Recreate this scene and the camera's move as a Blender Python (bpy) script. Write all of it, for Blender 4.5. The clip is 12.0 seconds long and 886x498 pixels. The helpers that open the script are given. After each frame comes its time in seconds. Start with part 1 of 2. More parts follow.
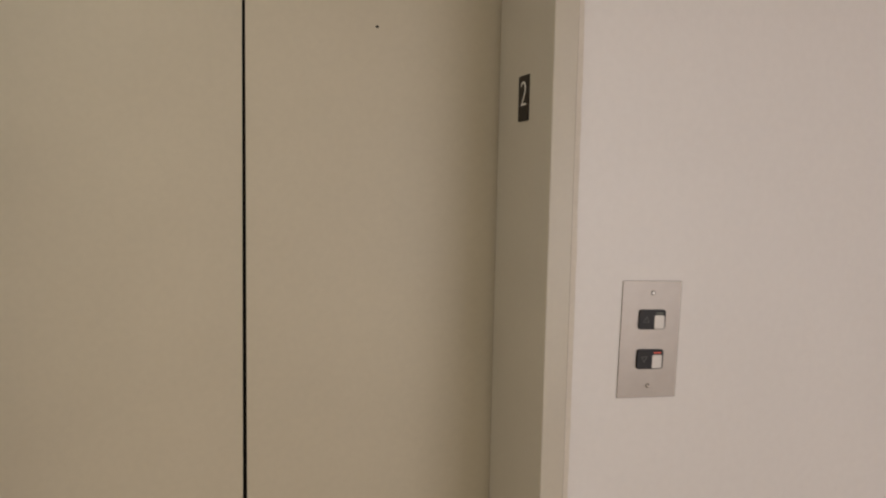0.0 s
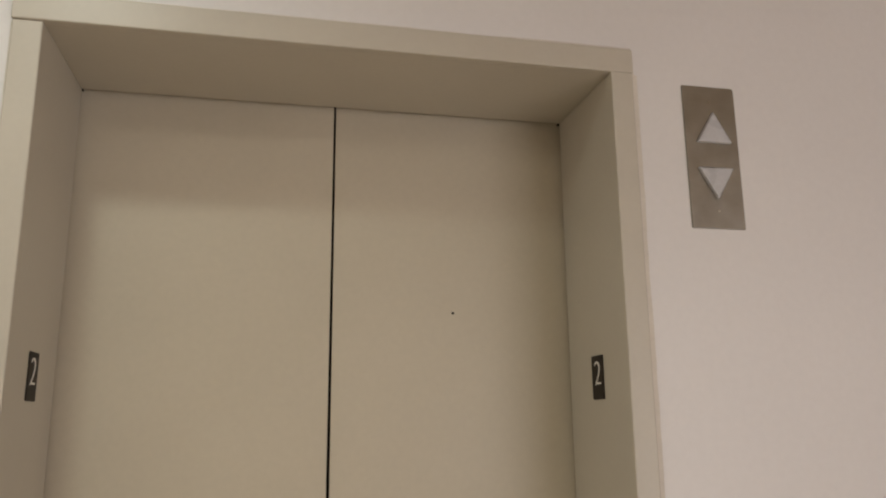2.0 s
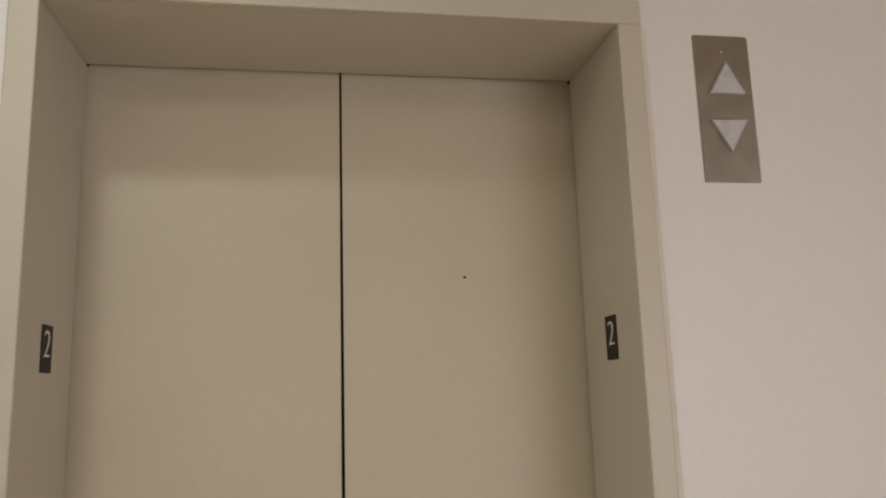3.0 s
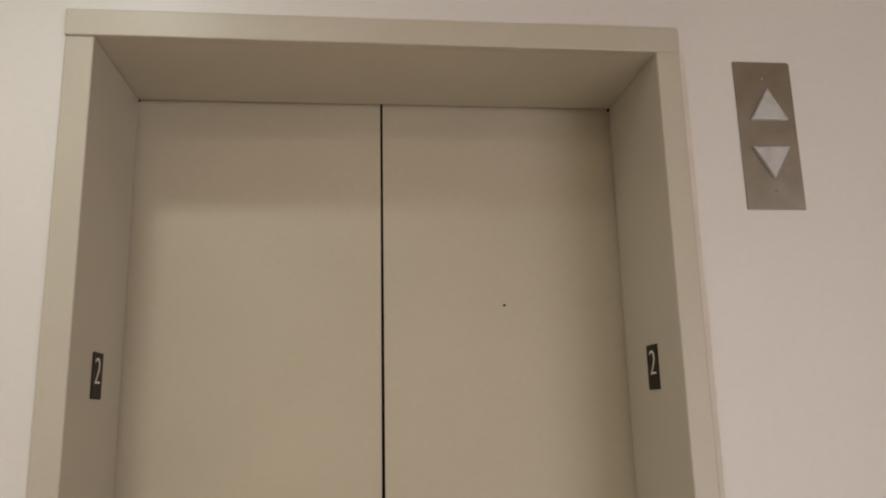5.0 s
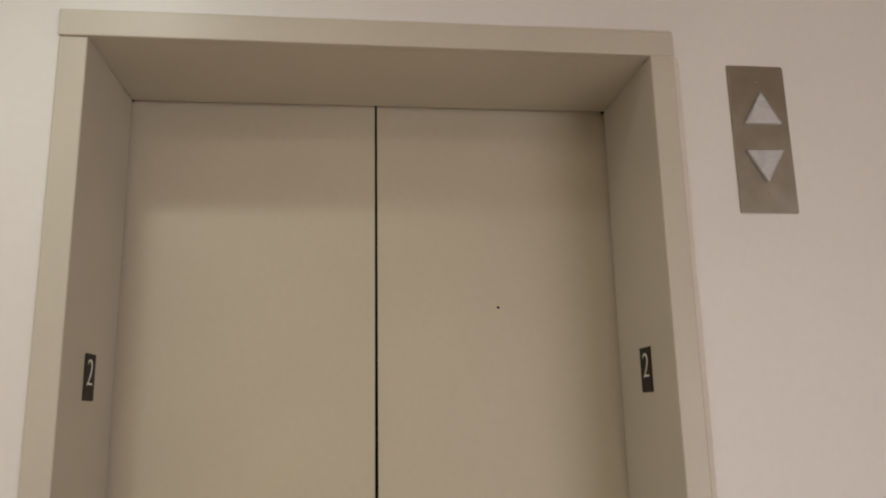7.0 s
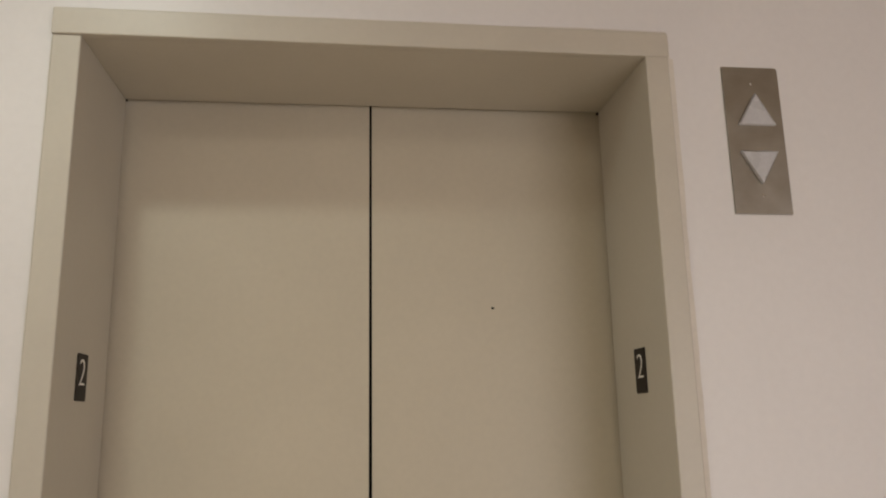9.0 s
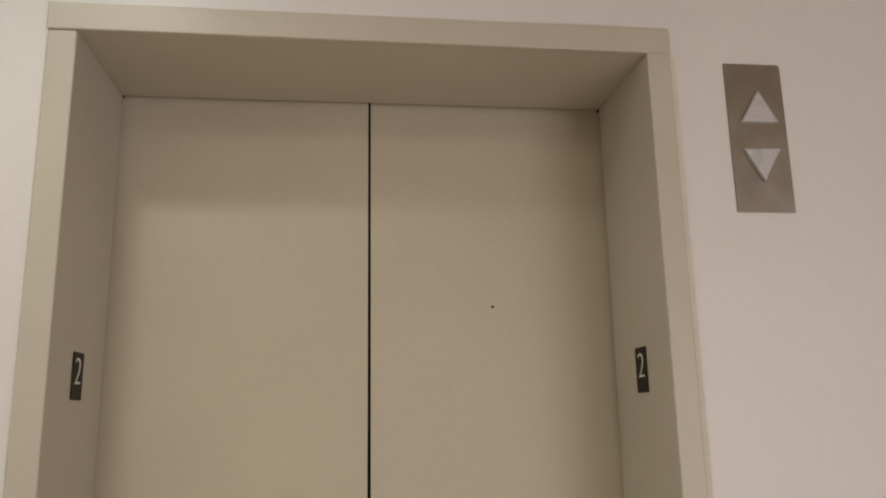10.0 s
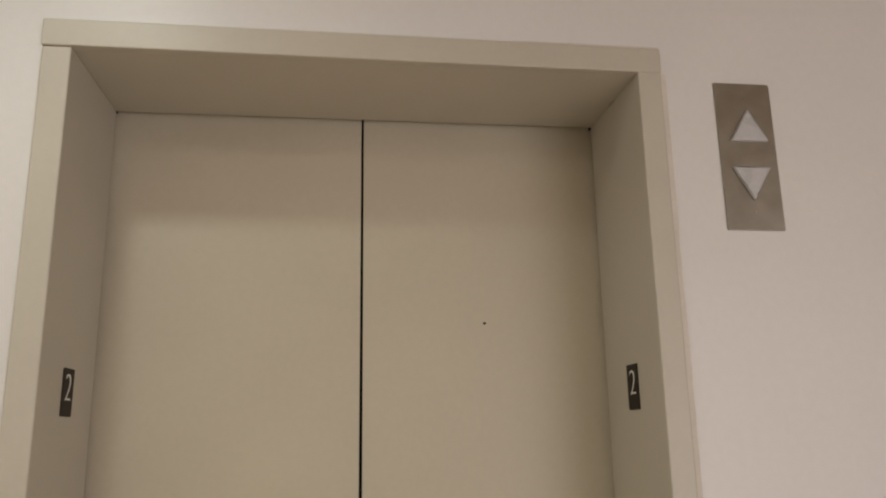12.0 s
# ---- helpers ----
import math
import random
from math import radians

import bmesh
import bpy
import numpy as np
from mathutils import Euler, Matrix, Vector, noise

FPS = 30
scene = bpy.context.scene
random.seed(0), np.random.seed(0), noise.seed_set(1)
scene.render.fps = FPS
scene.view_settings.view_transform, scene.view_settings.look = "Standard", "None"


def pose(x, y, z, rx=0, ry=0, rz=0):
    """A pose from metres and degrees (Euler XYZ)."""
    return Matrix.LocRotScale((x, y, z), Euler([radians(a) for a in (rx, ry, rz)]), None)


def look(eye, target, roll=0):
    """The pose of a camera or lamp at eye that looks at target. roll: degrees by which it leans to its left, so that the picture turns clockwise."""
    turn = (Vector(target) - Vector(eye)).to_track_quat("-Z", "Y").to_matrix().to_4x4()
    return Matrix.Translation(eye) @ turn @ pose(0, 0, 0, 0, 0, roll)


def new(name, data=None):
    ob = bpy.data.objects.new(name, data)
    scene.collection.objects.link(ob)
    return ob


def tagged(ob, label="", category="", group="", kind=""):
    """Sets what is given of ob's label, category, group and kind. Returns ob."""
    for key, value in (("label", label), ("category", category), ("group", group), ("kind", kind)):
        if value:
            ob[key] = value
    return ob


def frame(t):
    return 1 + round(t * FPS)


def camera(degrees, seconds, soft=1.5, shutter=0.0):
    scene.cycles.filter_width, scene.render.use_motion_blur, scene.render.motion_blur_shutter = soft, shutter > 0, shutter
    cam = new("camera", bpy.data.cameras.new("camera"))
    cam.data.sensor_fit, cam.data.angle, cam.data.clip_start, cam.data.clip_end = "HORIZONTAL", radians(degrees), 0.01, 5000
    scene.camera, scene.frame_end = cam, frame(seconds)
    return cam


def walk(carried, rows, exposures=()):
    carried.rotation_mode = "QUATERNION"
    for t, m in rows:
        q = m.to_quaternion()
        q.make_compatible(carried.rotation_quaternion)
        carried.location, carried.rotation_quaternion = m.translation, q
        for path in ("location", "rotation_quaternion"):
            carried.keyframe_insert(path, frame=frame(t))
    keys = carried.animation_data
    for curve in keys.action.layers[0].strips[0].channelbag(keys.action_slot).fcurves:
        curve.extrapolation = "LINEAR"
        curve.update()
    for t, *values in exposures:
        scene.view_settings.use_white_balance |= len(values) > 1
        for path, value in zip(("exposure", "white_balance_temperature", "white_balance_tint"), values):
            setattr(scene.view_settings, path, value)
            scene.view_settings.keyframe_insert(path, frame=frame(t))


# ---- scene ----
cam = camera(59.1, 12.0, soft=2.05, shutter=0.38)
PATH = [
    (0, (-0.0068, -1.3361, 1.3660), (0.4942, 0.5918, 1.1861), 1.13),
    (0.2, (-0.0250, -1.3368, 1.3649), (0.5067, 0.5880, 1.2542), 0.93),
    (0.3, (-0.0321, -1.3387, 1.3714), (0.4943, 0.5907, 1.3492), 0.62),
    (0.4, (-0.0142, -1.3526, 1.4039), (0.4380, 0.5948, 1.4613), 0.02),
    (0.5, (-0.0183, -1.3674, 1.4104), (0.4036, 0.5779, 1.6042), -0.30),
    (0.6, (-0.0284, -1.3716, 1.4207), (0.3612, 0.5710, 1.6937), -0.36),
    (0.7, (-0.0356, -1.3789, 1.4261), (0.3329, 0.5594, 1.7541), -0.53),
    (0.8, (-0.0387, -1.3771, 1.4374), (0.3098, 0.5589, 1.7986), -0.70),
    (1, (-0.0550, -1.3825, 1.4291), (0.2825, 0.5487, 1.8248), -0.64),
    (1.5, (-0.0899, -1.3872, 1.4392), (0.2443, 0.5369, 1.8708), -0.49),
    (1.7, (-0.1044, -1.3863, 1.4341), (0.2462, 0.5327, 1.8750), -0.31),
    (2, (-0.1212, -1.3826, 1.4411), (0.2972, 0.5251, 1.8722), -0.64),
    (2.2, (-0.1322, -1.3769, 1.4335), (0.3054, 0.5288, 1.8540), -0.80),
    (2.5, (-0.1173, -1.3768, 1.4361), (0.3309, 0.5341, 1.8203), -1.16),
    (2.7, (-0.1074, -1.3768, 1.4203), (0.3307, 0.5356, 1.8088), -1.82),
    (2.8, (-0.0829, -1.3773, 1.4278), (0.3016, 0.5488, 1.8050), -1.65),
    (3, (-0.0620, -1.3743, 1.4279), (0.2674, 0.5652, 1.7884), -1.82),
    (3.2, (-0.0525, -1.3744, 1.4273), (0.2304, 0.5738, 1.7802), -1.90),
    (4.8, (-0.0464, -1.3886, 1.4426), (0.1591, 0.5571, 1.8575), -1.33),
    (5, (-0.0508, -1.3887, 1.4360), (0.1629, 0.5544, 1.8583), -1.32),
    (5.5, (-0.0547, -1.3857, 1.4384), (0.1663, 0.5569, 1.8597), -1.28),
    (6, (-0.0524, -1.3844, 1.4406), (0.1703, 0.5588, 1.8580), -1.24),
    (6.5, (-0.0512, -1.3895, 1.4395), (0.1734, 0.5536, 1.8568), -1.28),
    (7, (-0.0500, -1.3897, 1.4390), (0.1779, 0.5516, 1.8625), -1.20),
    (8.8, (-0.0498, -1.3831, 1.4362), (0.1902, 0.5557, 1.8645), -1.15),
    (9, (-0.0500, -1.3859, 1.4370), (0.1922, 0.5527, 1.8646), -1.15),
    (9.5, (-0.0526, -1.3737, 1.4393), (0.1918, 0.5658, 1.8619), -1.08),
    (10, (-0.0482, -1.3722, 1.4381), (0.1953, 0.5669, 1.8630), -1.10),
    (10.5, (-0.0466, -1.3756, 1.4380), (0.2020, 0.5604, 1.8741), -1.04),
    (11, (-0.0456, -1.3751, 1.4380), (0.2078, 0.5577, 1.8853), -1.05),
    (11.5, (-0.0452, -1.3781, 1.4379), (0.2146, 0.5512, 1.8964), -1.07),
    (12, (-0.0484, -1.3775, 1.4407), (0.2137, 0.5508, 1.9022), -1.04),
]
EXPOSURE = 0.0
DOWN_W, DOWN_RGB = 31.0, (0.925, 0.98, 0.885)
FILL_WINDOW_W, FILL_WINDOW_RGB = 29.6, (0.965, 0.905, 1.02)
FILL_PANEL_W, FILL_PANEL_RGB = 7.2, (1.0, 0.79, 0.48)
walk(cam, [(t, look(eye, target, roll)) for t, eye, target, roll in PATH], [(0.0, EXPOSURE)])

# ---- world and lamps ----
world = bpy.data.worlds.new("world")
world.use_nodes = True
world.node_tree.nodes["Background"].inputs["Color"].default_value = (0.05, 0.05, 0.05, 1)
world.node_tree.nodes["Background"].inputs["Strength"].default_value = 0.1
scene.world = world

CEILING = 2.735           # ceiling height
DOWNLIGHT = (-0.645, -0.8)  # recessed downlight over the lift door
FILL_PANEL = (-1.0, -2.5)       # unseen luminous panel added under the ceiling as a warm fill
FILL_WINDOW = (1.2, 3.55, 0.1, 1.9)  # added unseen window, a broad low fill from the right: x, x, z, z


def lamp(name, kind, energy, color, m):
    data = bpy.data.lights.new(name, kind)
    data.energy, data.color = energy, color
    ob = new(name, data)
    ob.matrix_world = m
    return ob


spot = lamp("downlight_lamp", "SPOT", DOWN_W, DOWN_RGB, look((*DOWNLIGHT, CEILING + 0.012), (*DOWNLIGHT, 0)))
spot.data.shadow_soft_size, spot.data.spot_size, spot.data.spot_blend = 0.073, radians(168), 1.0
wx0, wx1, wz0, wz1 = FILL_WINDOW
window_fill = lamp("window_fill_light", "AREA", FILL_WINDOW_W, FILL_WINDOW_RGB, look(((wx0 + wx1) / 2, -4.63, (wz0 + wz1) / 2), ((wx0 + wx1) / 2, 0, (wz0 + wz1) / 2)))
window_fill.data.shape, window_fill.data.size, window_fill.data.size_y = "RECTANGLE", wx1 - wx0 - 0.02, wz1 - wz0 - 0.02
panel_fill = lamp("panel_fill_lamp", "AREA", FILL_PANEL_W, FILL_PANEL_RGB, look((*FILL_PANEL, CEILING - 0.035), (*FILL_PANEL, 0)))
panel_fill.data.shape, panel_fill.data.size, panel_fill.data.size_y = "RECTANGLE", 2.34, 1.14


# ---- materials ----
def material(name, color, rough=0.5, metal=0.0, blotch=0.06, grain=0.04, blotch_scale=2.0, grain_scale=160.0,
             bump=0.0, bump_scale=300.0, stretch=None, rough_var=0.03, spec=0.5):
    """A surface with wide blotches, fine grain, uneven gloss and fine relief."""
    mat = bpy.data.materials.new(name)
    mat.use_nodes = True
    nt = mat.node_tree
    bsdf = nt.nodes["Principled BSDF"]
    bsdf.inputs["Metallic"].default_value = metal
    bsdf.inputs["Specular IOR Level"].default_value = spec
    coord = nt.nodes.new("ShaderNodeTexCoord")
    mapping = nt.nodes.new("ShaderNodeMapping")
    nt.links.new(coord.outputs["Object"], mapping.inputs["Vector"])
    if stretch:
        mapping.inputs["Scale"].default_value = stretch

    def wave(scale, detail):
        n = nt.nodes.new("ShaderNodeTexNoise")
        n.inputs["Scale"].default_value, n.inputs["Detail"].default_value = scale, detail
        return n

    wide, fine, relief = wave(blotch_scale, 3.0), wave(grain_scale, 2.0), wave(bump_scale, 2.0)
    nt.links.new(coord.outputs["Object"], wide.inputs["Vector"])
    nt.links.new(mapping.outputs["Vector"], fine.inputs["Vector"])
    nt.links.new(mapping.outputs["Vector"], relief.inputs["Vector"])

    def spread(source, low, high):
        r = nt.nodes.new("ShaderNodeMapRange")
        r.inputs["From Min"].default_value, r.inputs["From Max"].default_value = 0.3, 0.7
        r.inputs["To Min"].default_value, r.inputs["To Max"].default_value = low, high
        nt.links.new(source.outputs["Fac"], r.inputs["Value"])
        return r

    a, b = spread(wide, 1 - blotch, 1 + blotch), spread(fine, 1 - grain, 1 + grain)
    times = nt.nodes.new("ShaderNodeMath")
    times.operation = "MULTIPLY"
    nt.links.new(a.outputs["Result"], times.inputs[0])
    nt.links.new(b.outputs["Result"], times.inputs[1])
    scaled = nt.nodes.new("ShaderNodeVectorMath")
    scaled.operation = "SCALE"
    scaled.inputs[0].default_value = color
    nt.links.new(times.outputs["Value"], scaled.inputs["Scale"])
    nt.links.new(scaled.outputs["Vector"], bsdf.inputs["Base Color"])
    gloss = spread(wide, rough - rough_var, rough + rough_var)
    nt.links.new(gloss.outputs["Result"], bsdf.inputs["Roughness"])
    if bump:
        bm_node = nt.nodes.new("ShaderNodeBump")
        bm_node.inputs["Strength"].default_value, bm_node.inputs["Distance"].default_value = bump, 0.0006
        nt.links.new(relief.outputs["Fac"], bm_node.inputs["Height"])
        nt.links.new(bm_node.outputs["Normal"], bsdf.inputs["Normal"])
    return mat


def glowing(name, color, strength):
    mat = bpy.data.materials.new(name)
    mat.use_nodes = True
    bsdf = mat.node_tree.nodes["Principled BSDF"]
    bsdf.inputs["Base Color"].default_value = (*color, 1)
    bsdf.inputs["Emission Color"].default_value = (*color, 1)
    bsdf.inputs["Emission Strength"].default_value = strength
    return mat


WALL_PAINT = material("white_wall_paint", (0.772, 0.752, 0.747), 0.42, blotch=0.025, grain=0.012, blotch_scale=1.6, grain_scale=60,
                      bump=0.25, bump_scale=180)
# unseen ceiling, tinted dim and warm to colour its bounce and reflection
CEILING_BOUNCE_TINT = material("ceiling_bounce_tint", (0.54, 0.445, 0.32), 0.8, bump=0.2, bump_scale=150)
FRAME_PAINT = material("beige_frame_enamel", (0.552, 0.514, 0.440), 0.39, blotch=0.03, grain=0.012, blotch_scale=5, grain_scale=90,
                       bump=0.12, bump_scale=220)
FILLER = material("yellowed_filler_paint", (0.735, 0.695, 0.625), 0.32, blotch=0.05, grain=0.03, blotch_scale=12, grain_scale=120, bump=0.4, bump_scale=90)
DOOR_PAINT = material("beige_door_enamel", (0.565, 0.512, 0.405), 0.45, blotch=0.03, grain=0.015, blotch_scale=3, grain_scale=70,
                      bump=0.12, bump_scale=260)
# near-black rubber; also colours the shade in the frame's corner gaps
RUBBER_AND_GAP_BLACK = material("black_rubber_and_gap_shade", (0.005, 0.0045, 0.004), 0.8, spec=0.15)
HOIST_SHADE = material("shaft_shade_black", (0.012, 0.011, 0.010), 0.9, spec=0.1, blotch=0.2, grain=0.1)
STEEL = material("brushed_stainless_steel", (0.328, 0.299, 0.266), 0.42, metal=1.0, blotch=0.05, grain=0.025, blotch_scale=25,
                 grain_scale=40, stretch=(1, 30, 1), rough_var=0.02)
LANTERN_STEEL = material("dull_brushed_steel", (0.320, 0.298, 0.258), 0.36, metal=1.0, blotch=0.10, grain=0.03, blotch_scale=18,
                         grain_scale=40, stretch=(1, 30, 1), rough_var=0.04)
SCREW_STEEL = material("screw_steel", (0.60, 0.57, 0.52), 0.25, metal=1.0)
PLATE_BLACK = material("dark_brown_engraving_plastic", (0.020, 0.015, 0.0115), 0.55, spec=0.25, blotch=0.15, grain=0.1, blotch_scale=40)
NUMBER_WHITE = material("off_white_numeral", (0.86, 0.84, 0.80), 0.45)
LENS_WHITE = material("milky_acrylic", (0.53, 0.53, 0.55), 0.28, blotch=0.05, grain=0.03, blotch_scale=30)
BUTTON_BLACK = material("black_moulded_plastic", (0.011, 0.010, 0.010), 0.4, spec=0.3, blotch=0.1)
BUTTON_WHITE = material("white_button_plastic", (0.72, 0.70, 0.68), 0.35)
ARROW_GREY = material("worn_grey_marking", (0.10, 0.095, 0.095), 0.5)
SLOT_DULL = material("unlit_indicator_lens", (0.17, 0.18, 0.14), 0.3)
SLOT_RED = glowing("lit_red_indicator", (0.80, 0.12, 0.08), 0.16)
FLOOR_TILE = material("beige_floor", (0.70, 0.59, 0.44), 0.6, blotch=0.1, grain=0.1, grain_scale=220, bump=0.6)
LAMP_METAL = material("white_lamp_metal", (0.7, 0.7, 0.68), 0.4)
# one glow for the downlight lens and both added fill sources
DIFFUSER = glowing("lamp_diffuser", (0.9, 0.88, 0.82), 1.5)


# ---- mesh helpers ----
def mesh_of(name, bm, mat, smooth=False):
    bmesh.ops.recalc_face_normals(bm, faces=bm.faces[:])
    me = bpy.data.meshes.new(name)
    bm.to_mesh(me)
    bm.free()
    me.materials.append(mat)
    if smooth:
        for p in me.polygons:
            p.use_smooth = True
    return me


def part(name, bm, mat, parent=None, label="", smooth=False):
    ob = new(name, mesh_of(name, bm, mat, smooth))
    if parent:
        ob.parent = parent
    return tagged(ob, label)


def thing(name, label, category, group="", m=None):
    ob = new(name)
    ob.empty_display_size = 0.05
    if m:
        ob.matrix_world = m
    return tagged(ob, label, category, group)


def add_box(bm, x0, x1, y0, y1, z0, z1):
    made = bmesh.ops.create_cube(bm, size=1.0, matrix=Matrix.LocRotScale(
        ((x0 + x1) / 2, (y0 + y1) / 2, (z0 + z1) / 2), None, (x1 - x0, y1 - y0, z1 - z0)))
    return made["verts"]


def box(x0, x1, y0, y1, z0, z1, bevel=0.0, segments=2):
    bm = bmesh.new()
    add_box(bm, x0, x1, y0, y1, z0, z1)
    if bevel:
        bmesh.ops.bevel(bm, geom=bm.edges[:], offset=bevel, segments=segments, affect="EDGES", profile=0.5)
    return bm


def prism(points, axis, low, high, bevel=0.0, only=None, segments=2):
    """A flat outline of (u, v) drawn out along x, y or z, with all or some of its long edges rounded."""
    bm = bmesh.new()
    put = {"x": lambda u, v, w: (w, u, v), "y": lambda u, v, w: (u, w, v), "z": lambda u, v, w: (u, v, w)}[axis]
    base = [bm.verts.new(put(u, v, low)) for u, v in points]
    top = [bm.verts.new(put(u, v, high)) for u, v in points]
    n = len(points)
    bm.faces.new(base)
    bm.faces.new(top)
    for i in range(n):
        bm.faces.new((base[i], base[(i + 1) % n], top[(i + 1) % n], top[i]))
    bmesh.ops.recalc_face_normals(bm, faces=bm.faces[:])
    if bevel:
        bm.edges.ensure_lookup_table()
        pick = range(n) if only is None else only
        edges = [e for i in pick for e in base[i].link_edges if e.other_vert(base[i]) is top[i]]
        bmesh.ops.bevel(bm, geom=edges, offset=bevel, segments=segments, affect="EDGES", profile=0.5)
    return bm


def rounded(width, height, radii, steps=5, cx=0.0, cy=0.0):
    """The outline of a rectangle with its corners rounded: radii from lower left, anticlockwise."""
    out = []
    corners = ((-1, -1, 180), (1, -1, 270), (1, 1, 0), (-1, 1, 90))
    for (sx, sy, a0), r in zip(corners, radii):
        ox, oy = cx + sx * (width / 2 - r), cy + sy * (height / 2 - r)
        for k in range(steps + 1):
            a = radians(a0 + 90 * k / steps)
            out.append((ox + r * math.cos(a), oy + r * math.sin(a)))
    return out


def slab(outline, low, high, edge=0.0):
    """A plate of that outline between two heights, with its front edge chamfered."""
    bm = bmesh.new()
    n = len(outline)
    base = [bm.verts.new((x, y, low)) for x, y in outline]
    top = [bm.verts.new((x, y, high)) for x, y in outline]
    bm.faces.new(base[::-1])
    front = bm.faces.new(top)
    for i in range(n):
        bm.faces.new((base[i], base[(i + 1) % n], top[(i + 1) % n], top[i]))
    if edge:
        bmesh.ops.bevel(bm, geom=list(front.edges), offset=edge, segments=2, affect="EDGES", profile=0.5)
    return bm


def disc(radius, low, high, edge=0.0, n=20, x=0.0, y=0.0):
    return slab([(x + radius * math.cos(2 * math.pi * k / n), y + radius * math.sin(2 * math.pi * k / n)) for k in range(n)],
                low, high, edge)


def facing(origin, right, up):
    """A pose whose x and y run along right and up, and whose z comes out of the wall."""
    r, u = Vector(right), Vector(up)
    m = Matrix((r, u, r.cross(u))).transposed().to_4x4()
    return Matrix.Translation(origin) @ m


def structure(name, bm, mat, label, category):
    return tagged(part(name, bm, mat), label, category, kind="structure")


# ---- the lobby ----
X0, X1, Y0 = -2.3, 3.6, -4.6
HALF, HEAD = 0.5335, 2.134      # half the clear opening at the front, and its height
BACK_LEFT, BACK_RIGHT, BACK_HEAD = 0.5325, 0.5317, 2.1350  # the throat narrows a little towards the doors
OUT_LEFT, OUT_RIGHT = 0.5832, 0.5810  # outer edges of the frame's face
DOOR_Y = 0.297                  # front of the sliding panels
BACK_Y = 0.280                  # back edge of the frame, with a narrow gap before the panels
FACE_Y = -0.014                 # front of the frame

structure("wall_north", prism([(X0, 0), (-0.556, 0), (-0.556, 2.156), (0.556, 2.156), (0.556, 0), (X1, 0), (X1, CEILING), (X0, CEILING)],
                              "y", 0.0, 0.25), WALL_PAINT, "off-white painted plaster wall around the lift opening", "wall")
bm = bmesh.new()
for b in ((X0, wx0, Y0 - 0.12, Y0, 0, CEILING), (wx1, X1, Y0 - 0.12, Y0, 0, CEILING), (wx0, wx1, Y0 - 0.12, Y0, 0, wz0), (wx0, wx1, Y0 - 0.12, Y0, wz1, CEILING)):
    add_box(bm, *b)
structure("wall_south", bm, WALL_PAINT, "unseen off-white lobby wall with the added fill window", "wall")
# unseen window added only as a source for the broad fill
window = tagged(thing("fill_window_1", "unseen window added as a broad fill light", "window"), kind="structure")
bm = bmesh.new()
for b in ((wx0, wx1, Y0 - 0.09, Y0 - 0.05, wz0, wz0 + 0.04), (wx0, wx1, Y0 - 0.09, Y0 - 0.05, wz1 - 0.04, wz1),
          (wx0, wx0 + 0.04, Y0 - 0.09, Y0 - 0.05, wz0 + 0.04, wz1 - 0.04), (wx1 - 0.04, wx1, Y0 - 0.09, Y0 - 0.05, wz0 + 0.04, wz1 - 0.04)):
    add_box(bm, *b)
part("fill_window_frame", bm, LAMP_METAL, window)
part("pane", box(wx0 + 0.04, wx1 - 0.04, Y0 - 0.08, Y0 - 0.06, wz0 + 0.04, wz1 - 0.04), DIFFUSER, window, "glowing pane added for the fill light")
# unseen wall drawn in close so its bounce reaches the right jamb
structure("wall_west", box(X0 - 0.12, X0, Y0 - 0.12, 0.25, 0, CEILING), WALL_PAINT, "plain off-white painted lobby wall, added unseen", "wall")
structure("wall_east", box(X1, X1 + 0.12, Y0 - 0.12, 0.25, 0, CEILING), WALL_PAINT, "plain off-white painted lobby wall, added unseen", "wall")
structure("floor", box(X0 - 0.12, X1 + 0.12, Y0 - 0.12, 0.25, -0.1, 0), FLOOR_TILE, "plain beige lobby floor", "floor")

# the ceiling, with a round hole for the recessed downlight
bm = bmesh.new()
cx, cy = DOWNLIGHT
ring = 32
cut = [bm.verts.new((cx + 0.085 * math.cos(2 * math.pi * k / ring), cy + 0.085 * math.sin(2 * math.pi * k / ring), CEILING)) for k in range(ring)]
square = []
for k in range(ring):
    c, s = math.cos(2 * math.pi * k / ring), math.sin(2 * math.pi * k / ring)
    q = 0.2 / max(abs(c), abs(s))
    square.append(bm.verts.new((cx + q * c, cy + q * s, CEILING)))
for k in range(ring):
    bm.faces.new((cut[k], square[k], square[(k + 1) % ring], cut[(k + 1) % ring]))
xa, xb, ya, yb = X0 - 0.12, X1 + 0.12, Y0 - 0.12, 0.25
for x0, x1, y0, y1 in ((xa, cx - 0.2, ya, yb), (cx + 0.2, xb, ya, yb), (cx - 0.2, cx + 0.2, ya, cy - 0.2), (cx - 0.2, cx + 0.2, cy + 0.2, yb)):
    bm.faces.new([bm.verts.new((x, y, CEILING)) for x, y in ((x0, y0), (x1, y0), (x1, y1), (x0, y1))])
add_box(bm, xa, xb, ya, yb, CEILING + 0.2, CEILING + 0.3)
structure("ceiling", bm, CEILING_BOUNCE_TINT, "plain unseen lobby ceiling tinted warm for its bounced light", "ceiling")

# the shaft behind the doors, its shade put into a near-black wall colour
bm = bmesh.new()
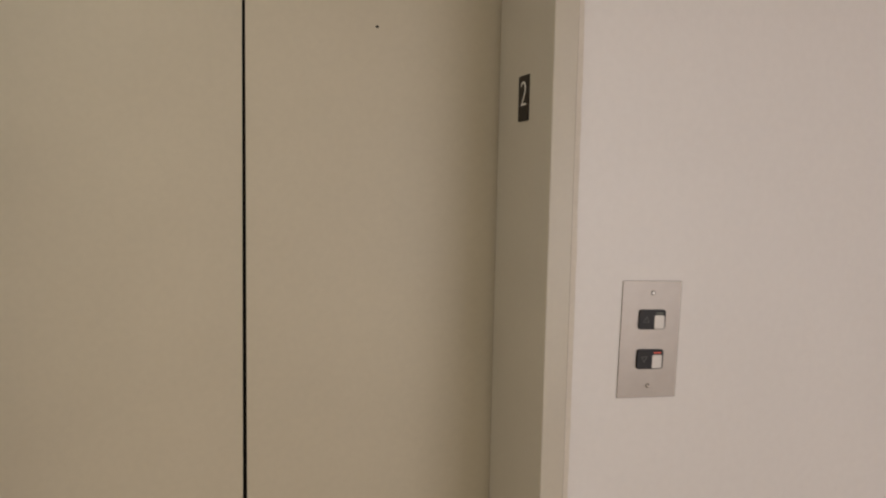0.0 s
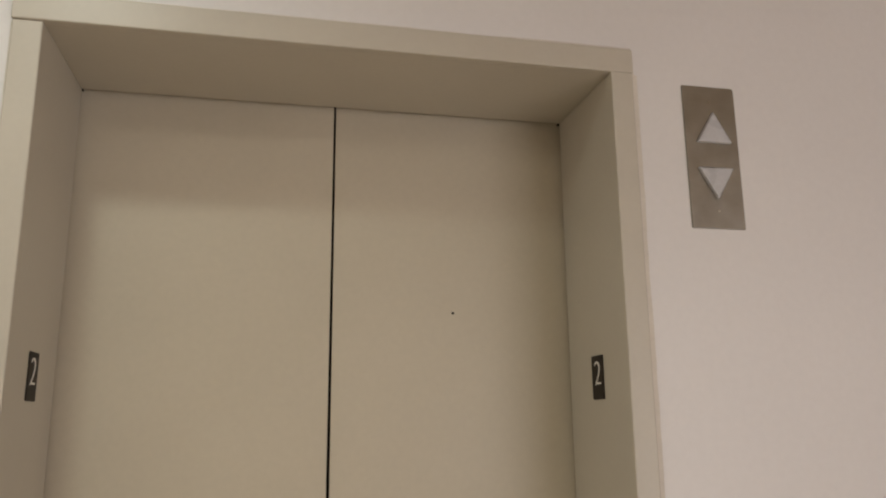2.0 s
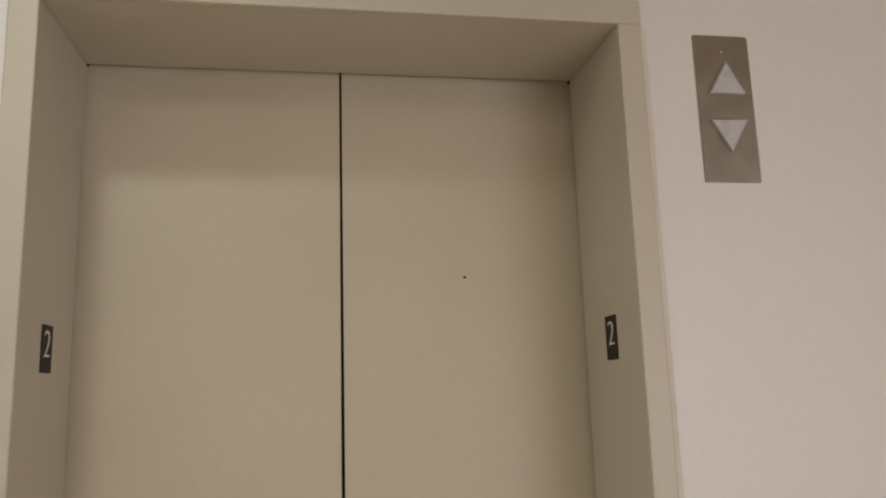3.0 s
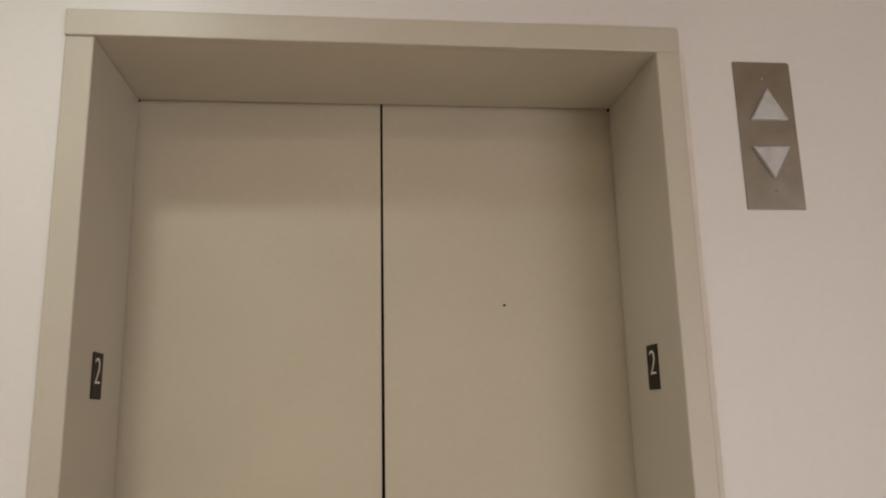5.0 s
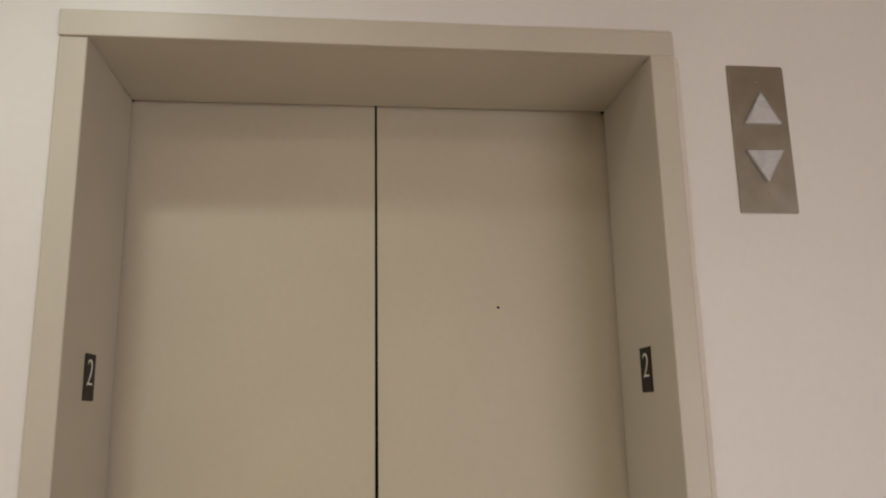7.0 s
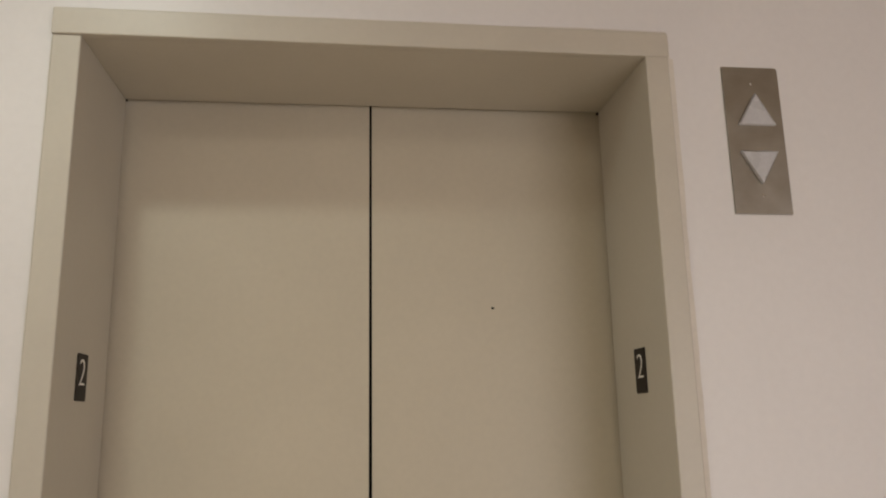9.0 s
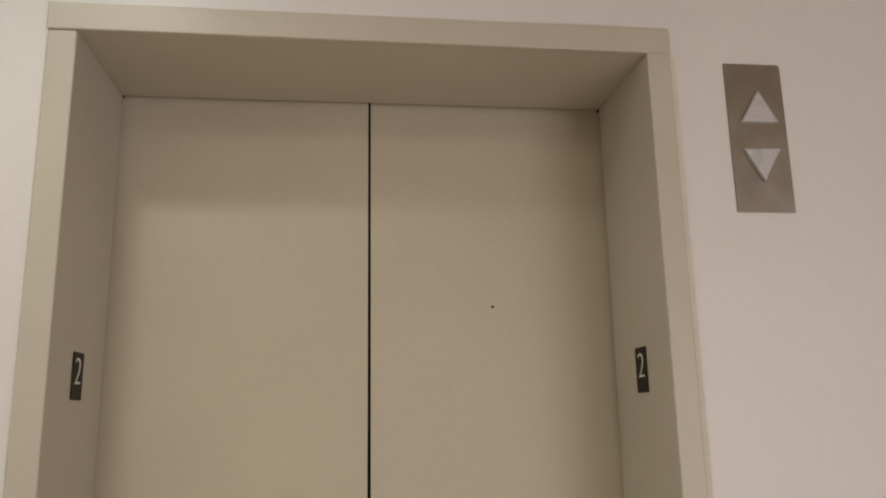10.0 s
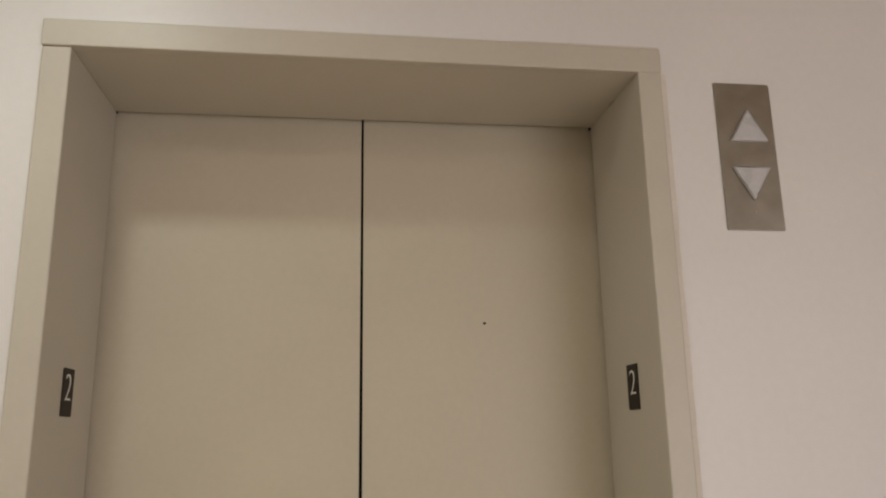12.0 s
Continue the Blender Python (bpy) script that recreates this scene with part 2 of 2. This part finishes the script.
for b in ((-1.3, -1.2, 0.25, 1.3, -0.1, 3.2), (1.2, 1.3, 0.25, 1.3, -0.1, 3.2), (-1.2, 1.2, 1.2, 1.3, -0.1, 3.2),
          (-1.2, 1.2, 0.25, 1.2, -0.1, 0.0), (-1.2, 1.2, 0.25, 1.2, 3.1, 3.2), (-1.2, 1.2, 0.12, 0.25, CEILING + 0.005, 3.2)):
    add_box(bm, *b)
structure("wall_shaft", bm, HOIST_SHADE, "lift shaft walls coloured near black for the shade inside", "wall")

# ---- the lift entrance ----
frame_thing = thing("elevator_door_frame", "beige enamelled steel frame around the lift door, set into the wall", "door frame")
for side, back, out in ((-1, BACK_LEFT, OUT_LEFT), (1, BACK_RIGHT, OUT_RIGHT)):
    section = [(side * x, y) for x, y in ((HALF, FACE_Y), (out, FACE_Y), (out, -0.0005), (0.5515, -0.0005), (0.5515, BACK_Y), (back, BACK_Y))]
    part("jamb", prism(section, "z", 0.0, HEAD - 0.0008, 0.0028, (0, 1), 3), FRAME_PAINT, frame_thing)
bm = box(-OUT_LEFT - 0.0012, OUT_RIGHT + 0.0012, FACE_Y - 0.002, -0.0005, HEAD, 2.186, 0.0025, 3)
for v in bm.verts:  # the head stands a little prouder at one end than at the other
    if v.co.y < -0.008:
        v.co.y -= 0.0022 * (0.35 - v.co.x / 0.5865)
part("header", bm, FRAME_PAINT, frame_thing)
part("soffit", prism([(-0.0008, HEAD + 0.0004), (BACK_Y, BACK_HEAD), (BACK_Y, 2.152), (-0.0008, 2.152)], "x", -0.5515, 0.5515), FRAME_PAINT, frame_thing)
# small black blocks added at both back corners for the gap's shade
part("corner_gap_shade", box(-BACK_LEFT - 0.001, -BACK_LEFT + 0.0022, BACK_Y + 0.001, BACK_Y + 0.007, BACK_HEAD - 0.003, BACK_HEAD + 0.001, 0.0006), RUBBER_AND_GAP_BLACK, frame_thing,
     "tiny black block added for the dark corner gap")
part("corner_gap_shade", box(BACK_RIGHT - 0.0035, BACK_RIGHT + 0.003, BACK_Y + 0.001, BACK_Y + 0.009, BACK_HEAD - 0.004, BACK_HEAD + 0.001, 0.001), RUBBER_AND_GAP_BLACK, frame_thing,
     "tiny black block added for the dark corner gap")


# painted filler between the frame and the plaster, smeared by hand and so of uneven width
def smear(bm, start, end, out, width, thick, seed):
    """A low uneven ridge from start to end on the wall, spreading along out."""
    start, end, out = Vector(start), Vector(end), Vector(out)
    count = max(8, int((end - start).length / 0.02))
    rows = []
    for k in range(count + 1):
        p = start.lerp(end, k / count)
        w = width * (1 + 0.22 * noise.noise((k * 0.11, seed, 0)) + 0.10 * noise.noise((k * 0.5, seed, 3)))
        h = thick * (1 + 0.25 * noise.noise((k * 0.2, seed, 7)))
        rows.append([bm.verts.new(p + out * u + Vector((0, -v, 0))) for u, v in ((0.0009, -0.004), (0.0012, h), (w * 0.4, h * 0.8), (w * 0.85, h * 0.55), (w, -0.0006), (w, -0.004))])
    for a, b in zip(rows, rows[1:]):
        for i in range(6):
            bm.faces.new((a[i], a[(i + 1) % 6], b[(i + 1) % 6], b[i]))
    bm.faces.new(rows[0])
    bm.faces.new(rows[-1])


bm = bmesh.new()
smear(bm, (OUT_RIGHT + 0.0002, 0, 0.0), (OUT_RIGHT + 0.0002, 0, HEAD), (1, 0, 0), 0.0155, 0.0070, 1)
smear(bm, (OUT_RIGHT + 0.0014, 0, HEAD), (OUT_RIGHT + 0.0014, 0, 2.186), (1, 0, 0), 0.0070, 0.0045, 2)
smear(bm, (-OUT_LEFT - 0.0002, 0, 0.0), (-OUT_LEFT - 0.0002, 0, HEAD), (-1, 0, 0), 0.0050, 0.0060, 4)
smear(bm, (-OUT_LEFT - 0.001, 0, 2.1862), (OUT_RIGHT + 0.001, 0, 2.1862), (0, 0, 1), 0.0080, 0.0095, 6)
structure("trim", bm, FILLER, "thin uneven painted bead of filler along the lift frame", "trim")


def door_leaf(side):
    """One sliding leaf; the meeting edges stand a little further apart lower down."""

    leaf = thing("elevator_door", "closed beige enamelled steel sliding lift door leaf" +
                 (" with a small dark keyhole" if side > 0 else ""), "elevator door", "lift door leaves")
    shape = [(side * 0.0026, 2.20), (side * 0.0050, 0.012), (side * 0.64, 0.012), (side * 0.64, 2.20)]
    part("panel", prism(shape, "y", DOOR_Y, DOOR_Y + 0.034, 0), DOOR_PAINT, leaf)
    strip = [(side * 0.0005, 2.19), (side * 0.0012, 0.015), (side * 0.0052, 0.015), (side * 0.0025, 2.19)]
    part("edge_bumper", prism(strip, "y", DOOR_Y + 0.012, DOOR_Y + 0.026), RUBBER_AND_GAP_BLACK, leaf, "black rubber meeting edge")
    return leaf


door_leaf(-1)
leaf_right = door_leaf(1)
hole = part("keyhole", disc(0.0039, -0.001, 0.0008, 0, 16), RUBBER_AND_GAP_BLACK, leaf_right, "tiny black release keyhole")
hole.matrix_world = facing((0.2678, DOOR_Y, 1.6753), (1, 0, 0), (0, 0, 1)) @ Matrix.Diagonal((0.95, 0.7, 1, 1))


# ---- floor number plates on the jambs ----
def numeral(text, height, thick, stroke):
    curve = bpy.data.curves.new("numeral", "FONT")
    curve.body, curve.size, curve.extrude, curve.offset = text, 1.0, 0.02, stroke
    curve.align_x, curve.align_y = "CENTER", "CENTER"
    ob = bpy.data.objects.new("numeral", curve)
    me = bpy.data.meshes.new_from_object(ob)
    bpy.data.objects.remove(ob)
    co = np.array([v.co[:] for v in me.vertices])
    low, high = co.min(0), co.max(0)
    k = height / (high[1] - low[1])
    for v in me.vertices:
        v.co = ((v.co.x - (low[0] + high[0]) / 2) * k, (v.co.y - (low[1] + high[1]) / 2) * k, (v.co.z - low[2]) / (high[2] - low[2]) * thick)
    return me


def number_plate(m, shift, tall, corner):
    plate = thing("floor_number_plate", "dark brown number plate with a white 2 on the jamb", "sign", "floor number plates", m)
    part("plate", slab(rounded(0.056, tall, corner, 4), 0.0, 0.0022, 0.0005), PLATE_BLACK, plate)
    me = numeral("2", 0.048, 0.0012, -0.021)
    me.materials.clear()
    me.materials.append(NUMBER_WHITE)
    two = new("numeral", me)
    two.parent = plate
    two.matrix_basis = pose(shift, 0.0085, 0.0021)
    tagged(two, "raised white numeral 2")
    return plate


number_plate(facing((-HALF + 0.0004, 0.1295, 1.5261), (0, 1, 0), (0, 0, 1)), -0.002, 0.0855, (0.003, 0.0035, 0.002, 0.005))
number_plate(facing((HALF - 0.0009, 0.1289, 1.5256), (0, -1, 0), (0, 0, 1)), 0.0025, 0.0885, (0.0045, 0.0012, 0.0012, 0.002))


def screw(parent, x, y, z, r=0.0032, ringed=True):
    if ringed:
        # flat black disc stands for the shade of a countersink
        well = part("screw_recess_shade", disc(r * 1.35, 0.0, 0.0004, 0, 16), BUTTON_BLACK, parent, "black ring for the shade round the screw")
        well.matrix_basis = pose(x, y, z)
    head = part("screw", disc(r, 0.0, 0.0014, 0.0008, 16), SCREW_STEEL, parent)
    head.matrix_basis = pose(x, y, z)
    slot = part("slot", box(-r * 0.75, r * 0.75, -0.0004, 0.0004, 0.0012, 0.0016), BUTTON_BLACK, head)
    slot.matrix_basis = pose(0, 0, 0, 0, 0, 35)
    return head


# ---- hall lantern ----
lantern = thing("hall_lantern", "brushed steel hall lantern with two unlit white triangles on the wall", "indicator light",
                m=facing((0.7545, 0.0, 1.969), (1, 0, 0), (0, 0, 1)))
part("plate", slab(rounded(0.1180, 0.307, (0.0012, 0.0012, 0.006, 0.0012), 4), 0.0, 0.004, 0.0005), LANTERN_STEEL, lantern)
for base, tip, lean, name in ((0.029, 0.096, 0.004, "up_arrow"), (-0.026, -0.0932, 0.001, "down_arrow")):
    rim = [(-0.0385 + lean / 2, base), (0.0400 + lean / 2, base), (lean, tip)]
    bm = prism(rim, "z", 0.0035, 0.0115, 0.0018, None, 3)
    bm.faces.ensure_lookup_table()
    top_edges = [e for e in bm.edges if all(v.co.z > 0.0114 for v in e.verts)]
    bmesh.ops.bevel(bm, geom=top_edges, offset=0.0024, segments=3, affect="EDGES", profile=0.5)
    part(name, bm, LENS_WHITE, lantern, "unlit milky white triangular lens")
screw(lantern, -0.001, 0.118, 0.0038, 0.0022, False)
screw(lantern, 0.0015, -0.117, 0.0038, 0.0026, False)

# ---- call station ----
station = thing("call_button_panel", "brushed steel call plate, two black-and-white buttons, lower lit red", "call panel",
                m=facing((0.7538, 0.0, 1.0654), (1, 0, 0), (0, 0, 1)) @ pose(0, 0, 0, 0, 0, -1.2))
part("plate", slab(rounded(0.1245, 0.227, (0.001,) * 4, 3), 0.0, 0.0025, 0.0004), STEEL, station)
for cz, sign, slot_mat, slot_label in ((0.039, 1, SLOT_DULL, "unlit indicator slot"), (-0.038, -1, SLOT_RED, "indicator slot glowing red")):
    button = part("button_housing", slab(rounded(0.0555, 0.038, (0.005,) * 4, 5), 0.0, 0.0036, 0.0009), BUTTON_BLACK, station, "black button housing")
    button.matrix_basis = pose(0.0017, cz, 0.0028)
    cap = part("push_button", slab(rounded(0.0208, 0.0264, (0.0036,) * 4, 4), 0.0, 0.0016, 0.0008), BUTTON_WHITE, button, "white square push button")
    cap.matrix_basis = pose(0.0142, -0.0045, 0.0034)
    slot = part("indicator", slab(rounded(0.0158, 0.0022, (0.0010,) * 4, 3), 0.0, 0.0012, 0.0003), slot_mat, button, slot_label)
    slot.matrix_basis = pose(0.0146, 0.0128, 0.0032)
    arrow = bmesh.new()
    for ax, ay, bx, by in ((-0.006, -0.005, 0.0, 0.006), (0.006, -0.005, 0.0, 0.006), (-0.006, -0.005, 0.006, -0.005)):
        length = math.hypot(bx - ax, by - ay)
        turn = math.degrees(math.atan2(by - ay, bx - ax))
        vs = add_box(arrow, -length / 2, length / 2, -0.0005, 0.0005, 0.0, 0.0005)
        bmesh.ops.transform(arrow, matrix=pose((ax + bx) / 2, (ay + by) / 2, 0, 0, 0, turn), verts=vs)
    mark = part("arrow_mark", arrow, ARROW_GREY, button, "faint worn grey arrow outline")
    mark.matrix_basis = pose(-0.013, 0.0, 0.0034, 0, 0, 0 if sign > 0 else 180)
screw(station, 0.0012, 0.0905, 0.0028)
screw(station, 0.0012, -0.0905, 0.0028)

# ---- ceiling lights: downlight and added fill panel ----
can = thing("recessed_downlight", "white round recessed downlight in the lobby ceiling", "ceiling light", m=pose(*DOWNLIGHT, CEILING))
bm = bmesh.new()
n = 32
rings = [[bm.verts.new((r * math.cos(2 * math.pi * k / n), r * math.sin(2 * math.pi * k / n), z)) for k in range(n)]
         for r, z in ((0.1, 0.0), (0.1, -0.005), (0.082, -0.005), (0.082, 0.15))]
for a, b in zip(rings, rings[1:]):
    for k in range(n):
        bm.faces.new((a[k], a[(k + 1) % n], b[(k + 1) % n], b[k]))
part("trim_ring", bm, LAMP_METAL, can)
part("lens", disc(0.081, 0.075, 0.085, 0, 32), DIFFUSER, can, "glowing frosted lens")
panel = thing("ceiling_fill_panel", "unseen luminous panel added as warm fill under the ceiling", "ceiling light", m=pose(*FILL_PANEL, CEILING))
bm = bmesh.new()
for b in ((-1.2, 1.2, -0.6, -0.575, -0.03, 0), (-1.2, 1.2, 0.575, 0.6, -0.03, 0), (-1.2, -1.175, -0.575, 0.575, -0.03, 0), (1.175, 1.2, -0.575, 0.575, -0.03, 0)):
    add_box(bm, *b)
part("frame", bm, LAMP_METAL, panel)
part("diffuser", box(-1.175, 1.175, -0.575, 0.575, -0.02, -0.01), DIFFUSER, panel, "glowing diffuser of the added fill panel")
